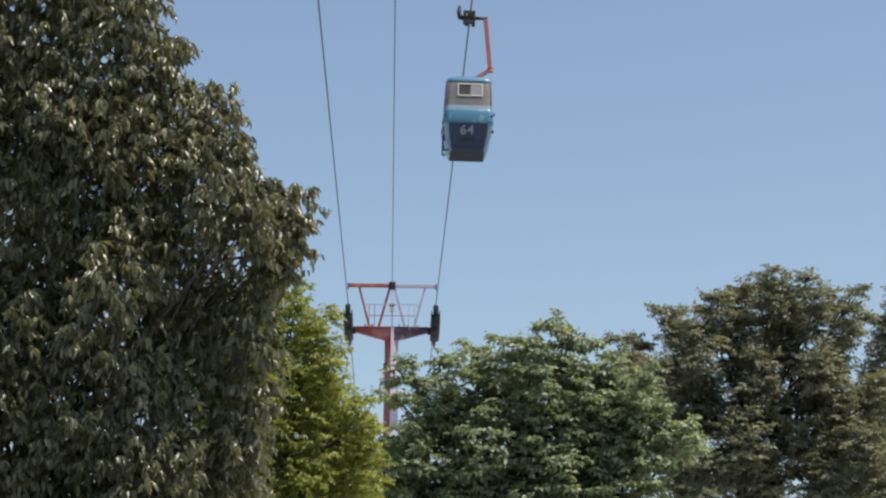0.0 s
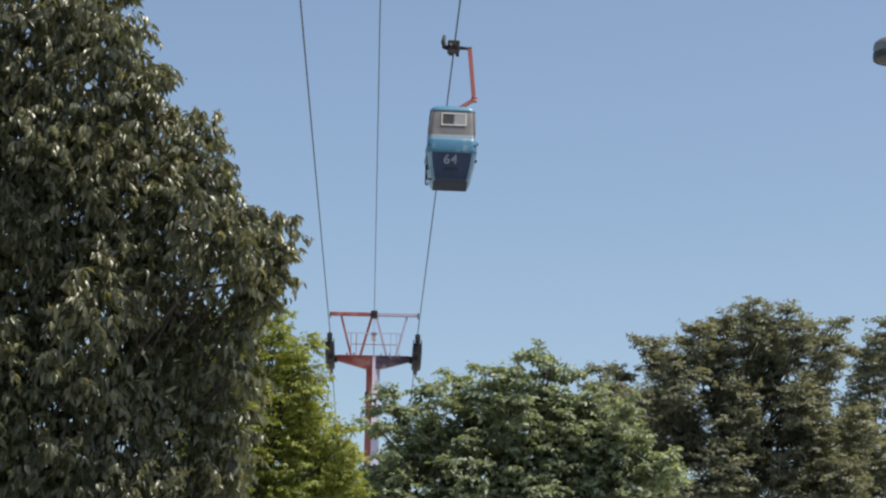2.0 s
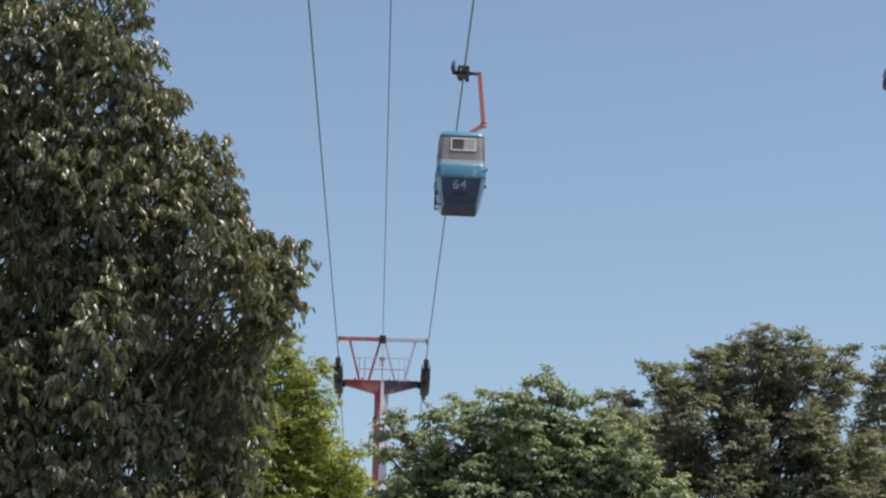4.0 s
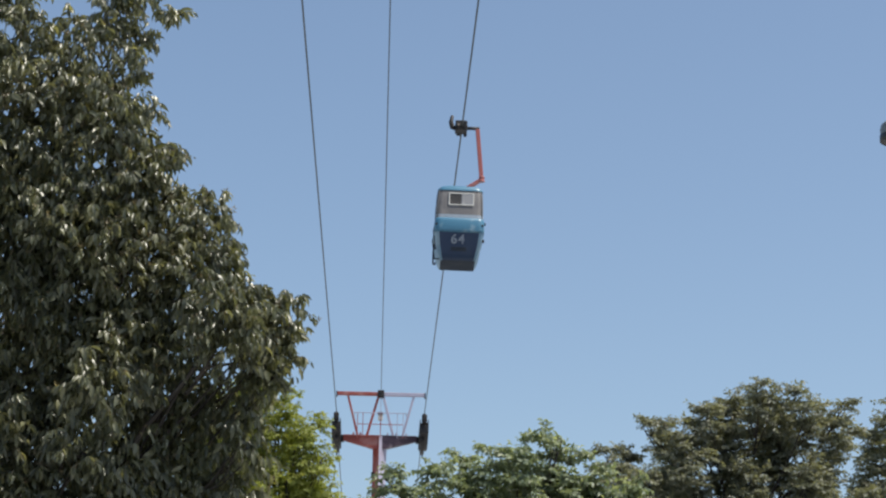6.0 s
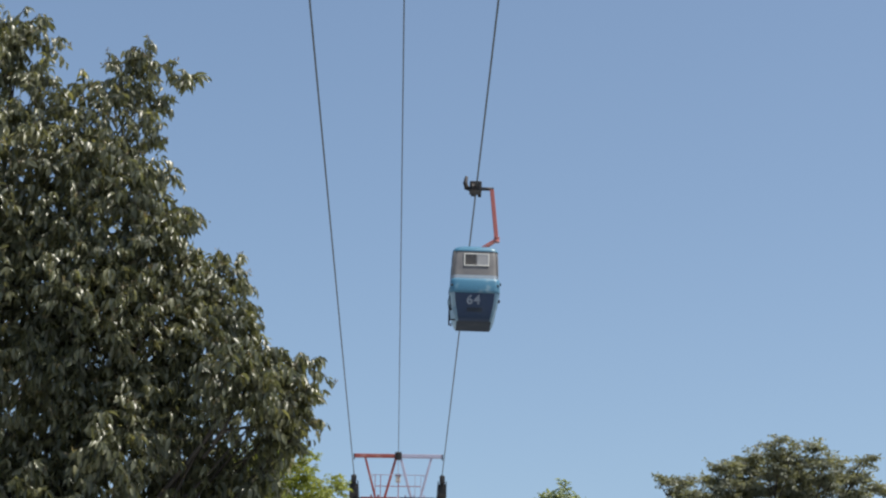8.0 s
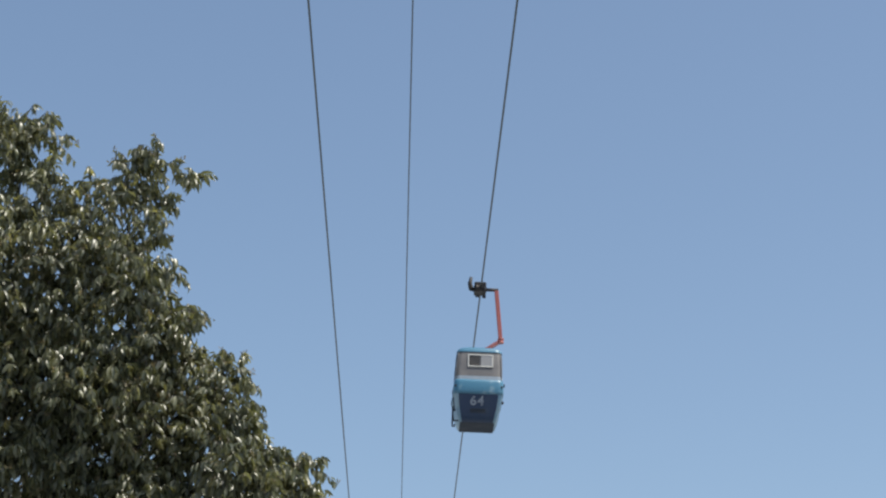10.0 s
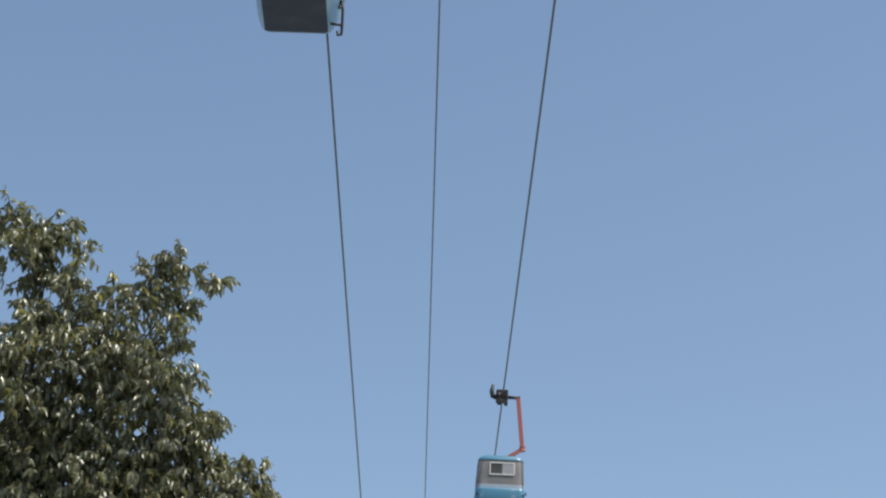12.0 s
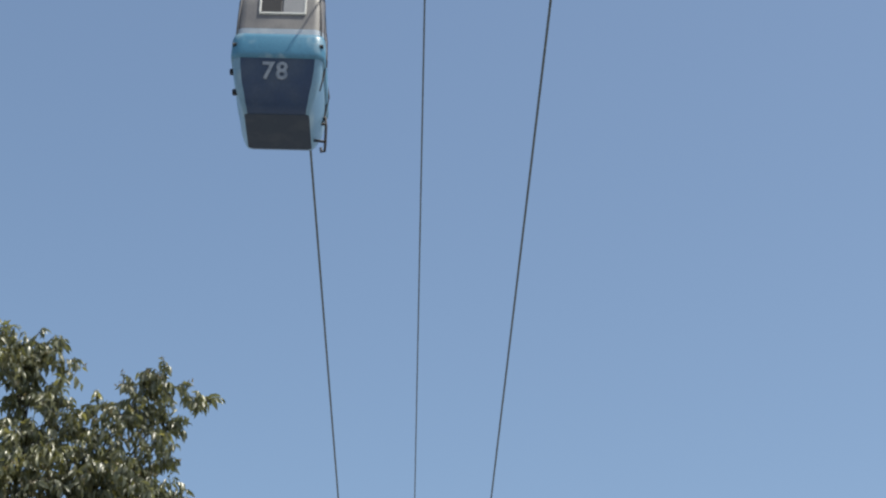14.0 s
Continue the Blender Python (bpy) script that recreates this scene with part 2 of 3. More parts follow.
def pylon():
    base = empty("ropeway_pylon", pose(XC, MAST_Y, 0))
    tagged(base, "red and pale pink steel ropeway pylon with cross beam", "pylon")
    arm_z, beam_z = EYE + 18.36, EYE + 20.36
    # mast: a square tube standing on its corner
    bm = bmesh.new()
    rings = []
    for z, r in ((0, 0.46), (arm_z - 8, 0.36), (arm_z - 1.2, 0.31), (arm_z, 0.33)):
        rings.append([bm.verts.new((r * math.cos(a), r * math.sin(a), z)) for a in (radians(90 * k - 6) for k in range(4))])
    for a, b in zip(rings, rings[1:]):
        for k in range(4):
            f = bm.faces.new((a[k], a[(k + 1) % 4], b[(k + 1) % 4], b[k]))
            # right-hand faces take the pale material, left-hand faces the red
            f.material_index = 1 if k in (0, 3) else 0
    bm.faces.new(rings[-1])
    part("mast", bm, [M_RED, M_PALE], base, "tapered square mast, red and pale pink")
    part("footing", box(bmesh.new(), (0, 0, 0.15), (1.6, 1.6, 0.5), None, 0.04), M_PAN, base, "grey concrete footing")
    for s, mat, text in ((-1, M_RED, "tapered red arm"), (1, M_MAROON, "tapered dark maroon arm with pale patches")):
        bm = bmesh.new()
        vs = []
        for x, lo, w in ((0.05, -0.62, 0.21), (0.32, -0.56, 0.20), (1.68, -0.20, 0.13)):
            vs.append([bm.verts.new((s * x, y * w, arm_z + z)) for y, z in ((-1, lo), (1, lo), (1, 0), (-1, 0))])
        for a, b in zip(vs, vs[1:]):
            for k in range(4):
                q = (a[k], a[(k + 1) % 4], b[(k + 1) % 4], b[k])
                bm.faces.new(q if s < 0 else q[::-1])
        bm.faces.new(vs[0] if s > 0 else vs[0][::-1])
        bm.faces.new(vs[-1][::-1] if s > 0 else vs[-1])
        bmesh.ops.recalc_face_normals(bm, faces=bm.faces)
        part("arm", bm, mat, base, text)
        part("flange", box(bmesh.new(), (s * 0.86, 0, arm_z + 0.02), (1.66, 0.46 if s < 0 else 0.44, 0.045), None, 0.008), mat, base)
    for s, mat in ((-1, M_RED), (1, M_PALE)):
        part("top_beam", box(bmesh.new(), (s * 1.01, 0, beam_z), (2.02, 0.17, 0.17), None, 0.015), mat, base)
        part("strut", bar(bmesh.new(), (s * 1.53, 0, beam_z - 0.06), (s * 1.02, 0, arm_z), 0.10, 0.10), mat, base)
        part("strut", bar(bmesh.new(), (s * 0.10, 0, beam_z - 0.06), (s * 0.62, 0, arm_z), 0.11, 0.11), mat, base)
        part("end_bracket", box(bmesh.new(), (s * 2.04, 0, beam_z - 0.04), (0.05, 0.24, 0.26), None, 0.01), M_STEEL, base)
    # platform rail
    rail = part("platform_rail", bar(bmesh.new(), (-1.2, -0.35, arm_z + 1.05), (1.2, -0.35, arm_z + 1.05), 0.035, 0.035), M_PALE, base)
    bmid = bar(bmesh.new(), (-1.05, -0.35, arm_z + 0.52), (1.05, -0.35, arm_z + 0.52), 0.03, 0.03)
    part("middle_rail", bmid, M_RED, rail)
    for x in (-1.05, -0.8, 0.02, 0.78, 1.05):
        part("rail_post", bar(bmesh.new(), (x, -0.35, arm_z - 0.1), (x, -0.35, arm_z + 1.05), 0.03, 0.03), M_RED if x < 0.5 else M_PALE, rail)
    for s in (-1, 1):
        part("rail_return", bar(bmesh.new(), (s * 1.2, -0.35, arm_z + 1.05), (s * 1.2, 0.3, arm_z + 1.05), 0.03, 0.03), M_PALE, rail)
        part("rail_bracket", bar(bmesh.new(), (s * 1.05, -0.38, arm_z - 0.08), (s * 1.05, 0.0, arm_z - 0.03), 0.05, 0.05), M_RED, rail)
    # saddle of the signal cable, hanging box
    saddle = part("saddle", box(bmesh.new(), (0, 0, beam_z + 0.0), (0.30, 0.34, 0.34), None, 0.03), M_STEEL, base, "black cable saddle")
    part("saddle_wheel", disc(bmesh.new(), (0, 0, beam_z + 0.02), 0.15, 0.12), M_STEEL, saddle)
    part("box_rod", bar(bmesh.new(), (0, -0.05, beam_z), (0, -0.05, arm_z), 0.025, 0.025), M_PALE, base)
    jb = part("signal_box", box(bmesh.new(), (0, -0.08, arm_z + 0.92), (0.22, 0.18, 0.32), None, 0.015), M_WHITE, base, "small white signal box with dark lid")
    part("lid", box(bmesh.new(), (0, -0.08, arm_z + 1.08), (0.26, 0.22, 0.10), None, 0.015), M_PAN, jb)
    part("cable_clip", box(bmesh.new(), (-0.29, -0.02, arm_z - 1.75), (0.14, 0.14, 0.18), None, 0.01), M_STEEL, base)
    # lugs on the arms
    for x in (-1.22, -0.9, 0.35, 0.75, 1.2):
        part("lug", box(bmesh.new(), (x, -0.12, arm_z + 0.08), (0.08, 0.08, 0.16), None, 0.01), M_RED if x < 0 else M_PALE, base)
    # sheave trains
    for s in (-1, 1):
        x = s * GAUGE / 2
        tr = part("sheave_frame", bmesh.new(), M_STEEL, base, "black steel sheave frame")
        bm = bmesh.new()
        # side plates, a broad body and a narrower keel below it
        for dx, th, top, keel, belly, ends in ((-0.18, 0.02, 0.1, 0.46, 0.26, 0), (0.18, 0.02, 0.1, 0.46, 0.26, 0), (0.0, 0.155, -0.05, 0.50, 0.30, 0), (-s * 0.05, 0.085, -0.09, 0.62, 0.44, 1)):
            for k in range(ends, 8 - ends):
                y0, y1 = -1.6 + k * 0.45, -1.6 + (k + 1) * 0.45
                z0, z1 = rope_z(MAST_Y + y0) - 0.42, rope_z(MAST_Y + y1) - 0.42
                d0, d1 = (keel + belly * math.sin(math.pi * (k + e) / 8) for e in (0, 1))
                vs = [bm.verts.new((x + dx + e, y, z)) for e in (-th, th) for y, z in ((y0, z0 + top), (y1, z1 + top), (y1, z1 - d1), (y0, z0 - d0))]
                for q in ((0, 1, 2, 3), (7, 6, 5, 4), (0, 4, 5, 1), (1, 5, 6, 2), (2, 6, 7, 3), (3, 7, 4, 0)):
                    bm.faces.new([vs[i] for i in q])
        bmesh.ops.recalc_face_normals(bm, faces=bm.faces)
        bm.to_mesh(tr.data)
        bm.free()
        for k in range(8):
            y = -1.45 + k * 0.42
            part("sheave_wheel", disc(bmesh.new(), (x, y, rope_z(MAST_Y + y) - 0.19), 0.19, 0.13), M_STEEL, tr)
        part("pivot_block", box(bmesh.new(), (x - s * 0.14, 0.1, arm_z - 0.1), (0.42, 0.3, 0.30), None, 0.02), M_STEEL, tr)
        hook = bmesh.new()
        e = rope_z(MAST_Y + 2.0)
        tube(hook, [(x, 1.95, e - 0.95), (x, 2.0, e - 1.2), (x + 0.12, 2.0, e - 1.32), (x + 0.2, 2.0, e - 1.22)], 0.035, 6)
        part("rope_catcher", hook, M_STEEL, tr)
        part("top_guide", box(bmesh.new(), (x, -1.75, rope_z(MAST_Y - 1.75) - 0.30), (0.24, 0.3, 0.36), None, 0.04), M_STEEL, tr)


pylon()


def gondola(number, y, side, lean=0.0, vented=True):
    """A four-seat cabin hung from the rope on that side (-1 left, 1 right); its hanger is on the outer flank."""
    hang = 3.82
    x = XC + side * GAUGE / 2
    m = pose(x, y, rope_z(y)) @ pose(0, 0, 0, 0, lean, 0 if side > 0 else 180) @ pose(0, 0, -hang)
    g = empty("cable_car", m)
    tagged(g, f"blue and navy cable car cabin numbered {number} on the rope", "cable car", "cable car cabins")
    shape = ((0.0, 0.45, 0.50, 0.05), (0.025, 0.465, 0.585, 0.06), (0.09, 0.495, 0.665, 0.07), (0.18, 0.53, 0.73, 0.09), (0.32, 0.575, 0.80, 0.10),
             (0.52, 0.612, 0.858, 0.11), (0.70, 0.622, 0.91, 0.11))
    low = [section(*q) for q in shape]
    part("side_panel", loft(bmesh.new(), low, "sides"), M_SIDE, g, "pale blue painted flank")
    proud = [section(z, hx + 0.004, hy + 0.004, r) for z, hx, hy, r in shape]
    ends = [part("end_panel", loft(bmesh.new(), proud, e), M_NAVY, g, "dark navy lower end panel") for e in ("front", "back")]
    bm = cap(bmesh.new(), section(-0.004, 0.45, 0.505, 0.05), False)
    part("floor_pan", bm, M_FLOOR, g, "plain dark slate floor pan")
    # band: a rounded bumper proud of the body
    bm = loft(bmesh.new(), [section(0.66, 0.62, 0.905, 0.14), section(0.675, 0.645, 0.94, 0.16), section(0.72, 0.655, 0.95, 0.16),
                            section(0.98, 0.648, 0.93, 0.16), section(1.045, 0.632, 0.905, 0.15), section(1.06, 0.61, 0.875, 0.14)], "all")
    part("bumper_band", bm, M_BLUE, g, "sky blue bumper band with chipped paint")
    # opaque strip; sky showing through the window's foot is put into its colour
    bm = loft(bmesh.new(), [section(1.05, 0.622, 0.885, 0.15), section(1.15, 0.617, 0.874, 0.15)], "all")
    part("sky_gap_strip", bm, M_SKY_GAP, g, "pale blue-grey strip, coloured as sky seen through the window")
    win = [section(1.14, 0.614, 0.868, 0.15), section(1.40, 0.61, 0.835, 0.15), section(1.70, 0.60, 0.785, 0.15), section(1.88, 0.575, 0.735, 0.15)]
    part("window_panel", loft(bmesh.new(), win, "all"), M_HAZE, g, "scratched grey plastic window")
    bm = loft(bmesh.new(), [section(1.835, 0.595, 0.768, 0.16), section(1.87, 0.592, 0.764, 0.17), section(1.94, 0.55, 0.73, 0.18),
                            section(1.985, 0.46, 0.66, 0.18), section(2.01, 0.30, 0.45, 0.12)], "all")
    cap(bm, section(2.01, 0.30, 0.45, 0.12), True)
    part("roof", bm, M_BLUE, g, "rounded sky blue roof")
    slope = math.degrees(math.atan2(0.05, 0.30))
    low_slope = math.degrees(math.atan2(0.08, 0.20))
    for e, front in ((0, ends[0]), (180, ends[1])):
        turn = pose(0, 0, 0, 0, 0, e)
        w = turn @ pose(0.03, -0.815, 1.58, 90 - slope)
        fr = bmesh.new()
        for cx, cy, sx, sy in ((0, 0.165, 0.66, 0.03), (0, -0.165, 0.66, 0.03), (0.315, 0, 0.03, 0.33), (-0.315, 0, 0.03, 0.33)):
            box(fr, (cx, cy, 0), (sx, sy, 0.035), None, 0.006)
        bmesh.ops.transform(fr, matrix=w, verts=fr.verts)
        vent = part("window_frame", fr, M_WHITE, g, "white sliding window frame")
        for cx, mat, name in ((-0.165, M_PANE_D, "dark open half"), (0.155, M_PANE_W, "milky sliding pane")):
            pn = box(bmesh.new(), (cx, 0, -0.004 if cx < 0 else 0.004), (0.29, 0.31, 0.012), None, 0.002)
            bmesh.ops.transform(pn, matrix=w, verts=pn.verts)
            part("pane", pn, mat, vent, name)
        lettering("number", number, 0.335, turn @ pose(-0.03, -0.857, 0.475, 90 + 16.1), M_DIGIT, front)
        if vented:
            vb = box(bmesh.new(), (0, 0, 0), (0.40, 0.13, 0.03), None, 0.008)
            for k in range(3):
                box(vb, (0, -0.04 + 0.04 * k, 0.018), (0.36, 0.012, 0.012))
            bmesh.ops.transform(vb, matrix=turn @ pose(0, -0.755, 0.245, 90 + 32), verts=vb.verts)
            part("vent", vb, M_FLOOR, front, "dark louvred vent")
        for sx in (-1, 1):
            post = bmesh.new()
            tube(post, [turn @ Vector((sx * 0.588, -0.848, 1.03)), turn @ Vector((sx * 0.575, -0.80, 1.42)), turn @ Vector((sx * 0.55, -0.752, 1.72)), turn @ Vector((sx * 0.52, -0.70, 1.90))], 0.010, 6)
            part("corner_post", post, M_HAZE, g)
            part("bolt", disc(bmesh.new(), turn @ Vector((sx * 0.60, -0.90, 0.86)), 0.03, 0.05, hub=0.1, sides=10), M_STEEL, g)
    # door on the inner flank, seams and hinges
    for yy in (-0.40, 0.58):
        seam = bmesh.new()
        tube(seam, [(-0.583, yy, 0.34), (-0.623, yy, 0.55), (-0.664, yy, 0.8), (-0.62, yy, 1.05), (-0.606, yy, 1.4), (-0.598, yy, 1.72), (-0.578, yy, 1.86)], 0.016, 5)
        part("door_edge", seam, M_STEEL, g)
    for z, xx, yy in ((0.98, 0.655, -0.62), (0.52, 0.635, -0.62)) if side > 0 else ((0.60, 0.64, 0.60), (0.30, 0.59, 0.56)):
        part("hinge", box(bmesh.new(), (xx, yy, z), (0.07, 0.08, 0.07), None, 0.012), M_STEEL, g)
    # guide bracket below the inner flank
    gb = bmesh.new()
    tube(gb, [(-0.52, -0.36, 0.47), (-0.63, -0.38, 0.44), (-0.645, -0.38, 0.30), (-0.645, -0.38, 0.0), (-0.64, -0.38, -0.09), (-0.59, -0.38, -0.10), (-0.585, -0.38, -0.04)], 0.022, 6)
    tube(gb, [(-0.645, -0.38, 0.35), (-0.55, -0.36, 0.33)], 0.02, 6)
    tube(gb, [(-0.645, -0.38, 0.06), (-0.47, -0.36, 0.07)], 0.02, 6)
    part("guide_bracket", gb, M_STEEL, g, "black bent-tube guide bracket")
    # hanger
    bm = bmesh.new()
    bar(bm, (0.42, 0, hang - 0.02), (0.57, 0, 2.40), 0.085, 0.11)
    part("hanger_arm", bm, M_ARM, g, "bent orange-red steel hanger arm")
    bm = bar(bmesh.new(), (0.59, 0, 2.41), (0.02, 0, 2.02), 0.10, 0.10)
    part("hanger_foot", bm, M_ARM, g)
    part("hanger_elbow", disc(bmesh.new(), (0.575, 0, 2.40), 0.085, 0.14, "Z", 14, 0.05), M_ARM, g)
    grip = part("grip", box(bmesh.new(), (-0.02, 0, hang + 0.02), (0.32, 0.46, 0.26), None, 0.03), M_STEEL, g, "black rope grip carriage")
    part("grip_pin", tube(bmesh.new(), [(0.1, 0, hang), (0.47, 0, hang)], 0.045, 10), M_STEEL, grip)
    for yy in (-0.24, 0.24):
        part("grip_wheel", disc(bmesh.new(), (-0.08, yy, hang - 0.05), 0.10, 0.10), M_STEEL, grip)
        part("grip_jaw", box(bmesh.new(), (0.1, yy, hang - 0.08), (0.09, 0.08, 0.15), None, 0.015), M_STEEL, grip)
    lever = bmesh.new()
    tube(lever, [(-0.14, -0.1, hang - 0.06), (-0.26, -0.1, hang - 0.02), (-0.30, -0.1, hang + 0.12), (-0.27, -0.1, hang + 0.30)], [0.06, 0.075, 0.06, 0.04], 8)
    part("grip_lever", lever, M_STEEL, grip)
    return g


gondola("64", 55.3, 1, 1.0)
gondola("78", 26.9, -1, 0.0, vented=False)


def street_lamp():
    p = empty("street_lamp", pose(5.36, 20.0, 0))
    tagged(p, "grey drum-shaped street lamp head on a post", "street lamp")
    z = EYE + 6.83
    bm = bmesh.new()
    tube(bm, [(0, 0, 0), (0, 0, 3), (0, 0, z - 0.1), (0, 0, z + 0.12)], [0.09, 0.075, 0.05, 0.04], 12)
    part("post", bm, M_LAMP, p)
    part("bracket", tube(bmesh.new(), [(0, 0, z + 0.06), (-0.25, 0, z + 0.07)], 0.03, 8), M_LAMP, p)
    cx = -0.38
    def ring(rows_, mat, name, label=""):
        b = bmesh.new()
        prev = None
        for r, h in rows_:
            cur = [b.verts.new((cx + r * math.cos(a), r * math.sin(a), z + h)) for a in (2 * math.pi * k / 24 for k in range(24))]
            if prev:
                for k in range(24):
                    b.faces.new((prev[k], prev[(k + 1) % 24], cur[(k + 1) % 24], cur[k])).smooth = True
            prev = cur
        b.faces.new(prev)
        part(name, b, mat, p, label)
    ring([(0.19, -0.03), (0.198, 0.04), (0.186, 0.085), (0.15, 0.115), (0.02, 0.15)], M_LAMP, "housing")
    ring([(0.18, -0.09), (0.202, -0.078), (0.202, -0.022), (0.12, -0.018)], M_LAMP_D, "rim", "dark lamp rim")
    ring([(0.178, -0.086), (0.11, -0.10), (0.01, -0.105)], M_LAMP_D, "lens", "dark lamp lens")


street_lamp()


# ---- trees ----
LEAF_LONG = (np.array([(0, 0, 0), (-.5, .30, .10), (0, .3, 0), (.5, .30, .10), (-.46, .66, .02), (0, .64, -.05), (.46, .66, .03), (0, 1, -.22)]),
             [(0, 2, 1), (0, 3, 2), (1, 2, 5, 4), (2, 3, 6, 5), (4, 5, 7), (5, 6, 7)])
LEAF_SMALL = (np.array([(0, 0, 0), (-.5, .5, .12), (.5, .5, .12), (0, 1, -.12), (0, .5, -.02)]), [(0, 4, 1), (0, 2, 4), (1, 4, 3), (4, 2, 3)])
UP = np.array((0, 0, 1.0))


def unit(v):
    return v / np.maximum(np.linalg.norm(v, axis=-1, keepdims=True), 1e-9)


def foliage(name, template, pos, axis, face, length, width, mat, parent):
    """Many leaves in one mesh: at pos, pointing along axis, facing towards face."""
    tv, tf = template
    y = unit(axis)
    x = unit(np.cross(y, face))
    z = np.cross(x, y)
    v = (pos[:, None, :] + tv[None, :, 0, None] * (width[:, None, None] * x[:, None, :])
         + length[:, None, None] * (tv[None, :, 1, None] * y[:, None, :] + tv[None, :, 2, None] * z[:, None, :]))
    n, k = len(pos), len(tv)
    idx = np.concatenate([np.array(f) for f in tf])
    sizes = np.array([len(f) for f in tf])
    loops = (idx[None, :] + k * np.arange(n)[:, None]).ravel()
    tot = np.tile(sizes, n)
    start = np.concatenate([[0], np.cumsum(tot)[:-1]])
    me = bpy.data.meshes.new(name)
    me.vertices.add(n * k)
    me.vertices.foreach_set("co", v.ravel().astype(np.float32))
    me.loops.add(len(loops))
    me.loops.foreach_set("vertex_index", loops.astype(np.int32))
    me.polygons.add(len(tot))
    me.polygons.foreach_set("loop_start", start.astype(np.int32))
    me.update(calc_edges=True)
    me.validate()
    me.materials.append(mat)
    ob = new(name, me)
    ob.parent = parent
    return ob


def drooping_sprays(rng, lobes, density, per, size):
    """Arching twigs that reach out of each lobe, with leaves hanging under them in two ranks and a young tuft at the tip."""
    starts, outs, reach = [], [], []
    for x, y, z, r in lobes:
        n = int(5 + density * r * r)
        d = unit(rng.normal(size=(n, 3)) + np.array((0, -0.25, 0.1)))
        starts.append(np.array((x, y, z)) + d * r * rng.uniform(0.05, 0.9, (n, 1)) ** 0.7)
        outs.append(d)
        reach.append(np.full(n, min(1.0, 0.55 + 2 * r)))
    starts, d = np.concatenate(starts), np.concatenate(outs)
    n = len(starts)
    out = unit(d * np.array((1, 1, 0.55)) + rng.normal(size=(n, 3)) * 0.3 + UP * 0.28)
    long = rng.uniform(0.14, 0.34, n) * np.concatenate(reach)
    u = (np.arange(per) + 0.6 + rng.uniform(-0.3, 0.3, (n, per))) / per

    def along(s):
        return starts[:, None, :] + out[:, None, :] * (s * long[:, None])[:, :, None] + UP * ((0.30 * s - 0.62 * s * s) * long[:, None])[:, :, None]

    pos = along(u)
    tangent = unit(out[:, None, :] + UP * (0.30 - 1.24 * u)[:, :, None])
    flank = unit(np.cross(out, UP))[:, None, :] * np.where(np.arange(per) % 2, 1.0, -1.0)[None, :, None]
    limp = np.clip(1.25 - 0.5 * u, 0, 1)[:, :, None] * rng.uniform(0.55, 1.15, (n, per, 1))
    axis = tangent * 0.35 + flank * rng.uniform(0.1, 0.5, (n, per, 1)) - UP * (limp * 1.15) + rng.normal(size=(n, per, 3)) * 0.34
    face = flank * 0.85 + tangent * 0.4 + UP * 0.4 + rng.normal(size=(n, per, 3)) * 0.5
    grown = np.where(u > 0.86, 0.6, 1.0) * rng.uniform(0.62, 1.22, (n, per))
    L = size[0] * grown
    W = size[1] * grown * rng.uniform(0.8, 1.2, (n, per))
    # young upright leaflets at some tips
    tuft = rng.uniform(size=n) < 0.22
    tip = along(np.ones((n, 1)))[:, 0][tuft]
    k = 4
    tp = np.repeat(tip, k, 0) + rng.normal(size=(len(tip) * k, 3)) * 0.012
    ta = unit(rng.normal(size=tp.shape) * 0.5 + UP * 0.75)
    young = [tp, ta, rng.normal(size=tp.shape), size[0] * rng.uniform(0.25, 0.5, len(tp)), size[1] * rng.uniform(0.25, 0.5, len(tp))]
    pos, axis, face, L, W = pos.reshape(-1, 3), unit(axis.reshape(-1, 3)), face.reshape(-1, 3), L.ravel(), W.ravel()
    lines = [tuple(along(np.full((n, 1), s))[:, 0] for s in (0.0, 0.5, 1.0))]
    return pos, axis, face, L, W, lines, young


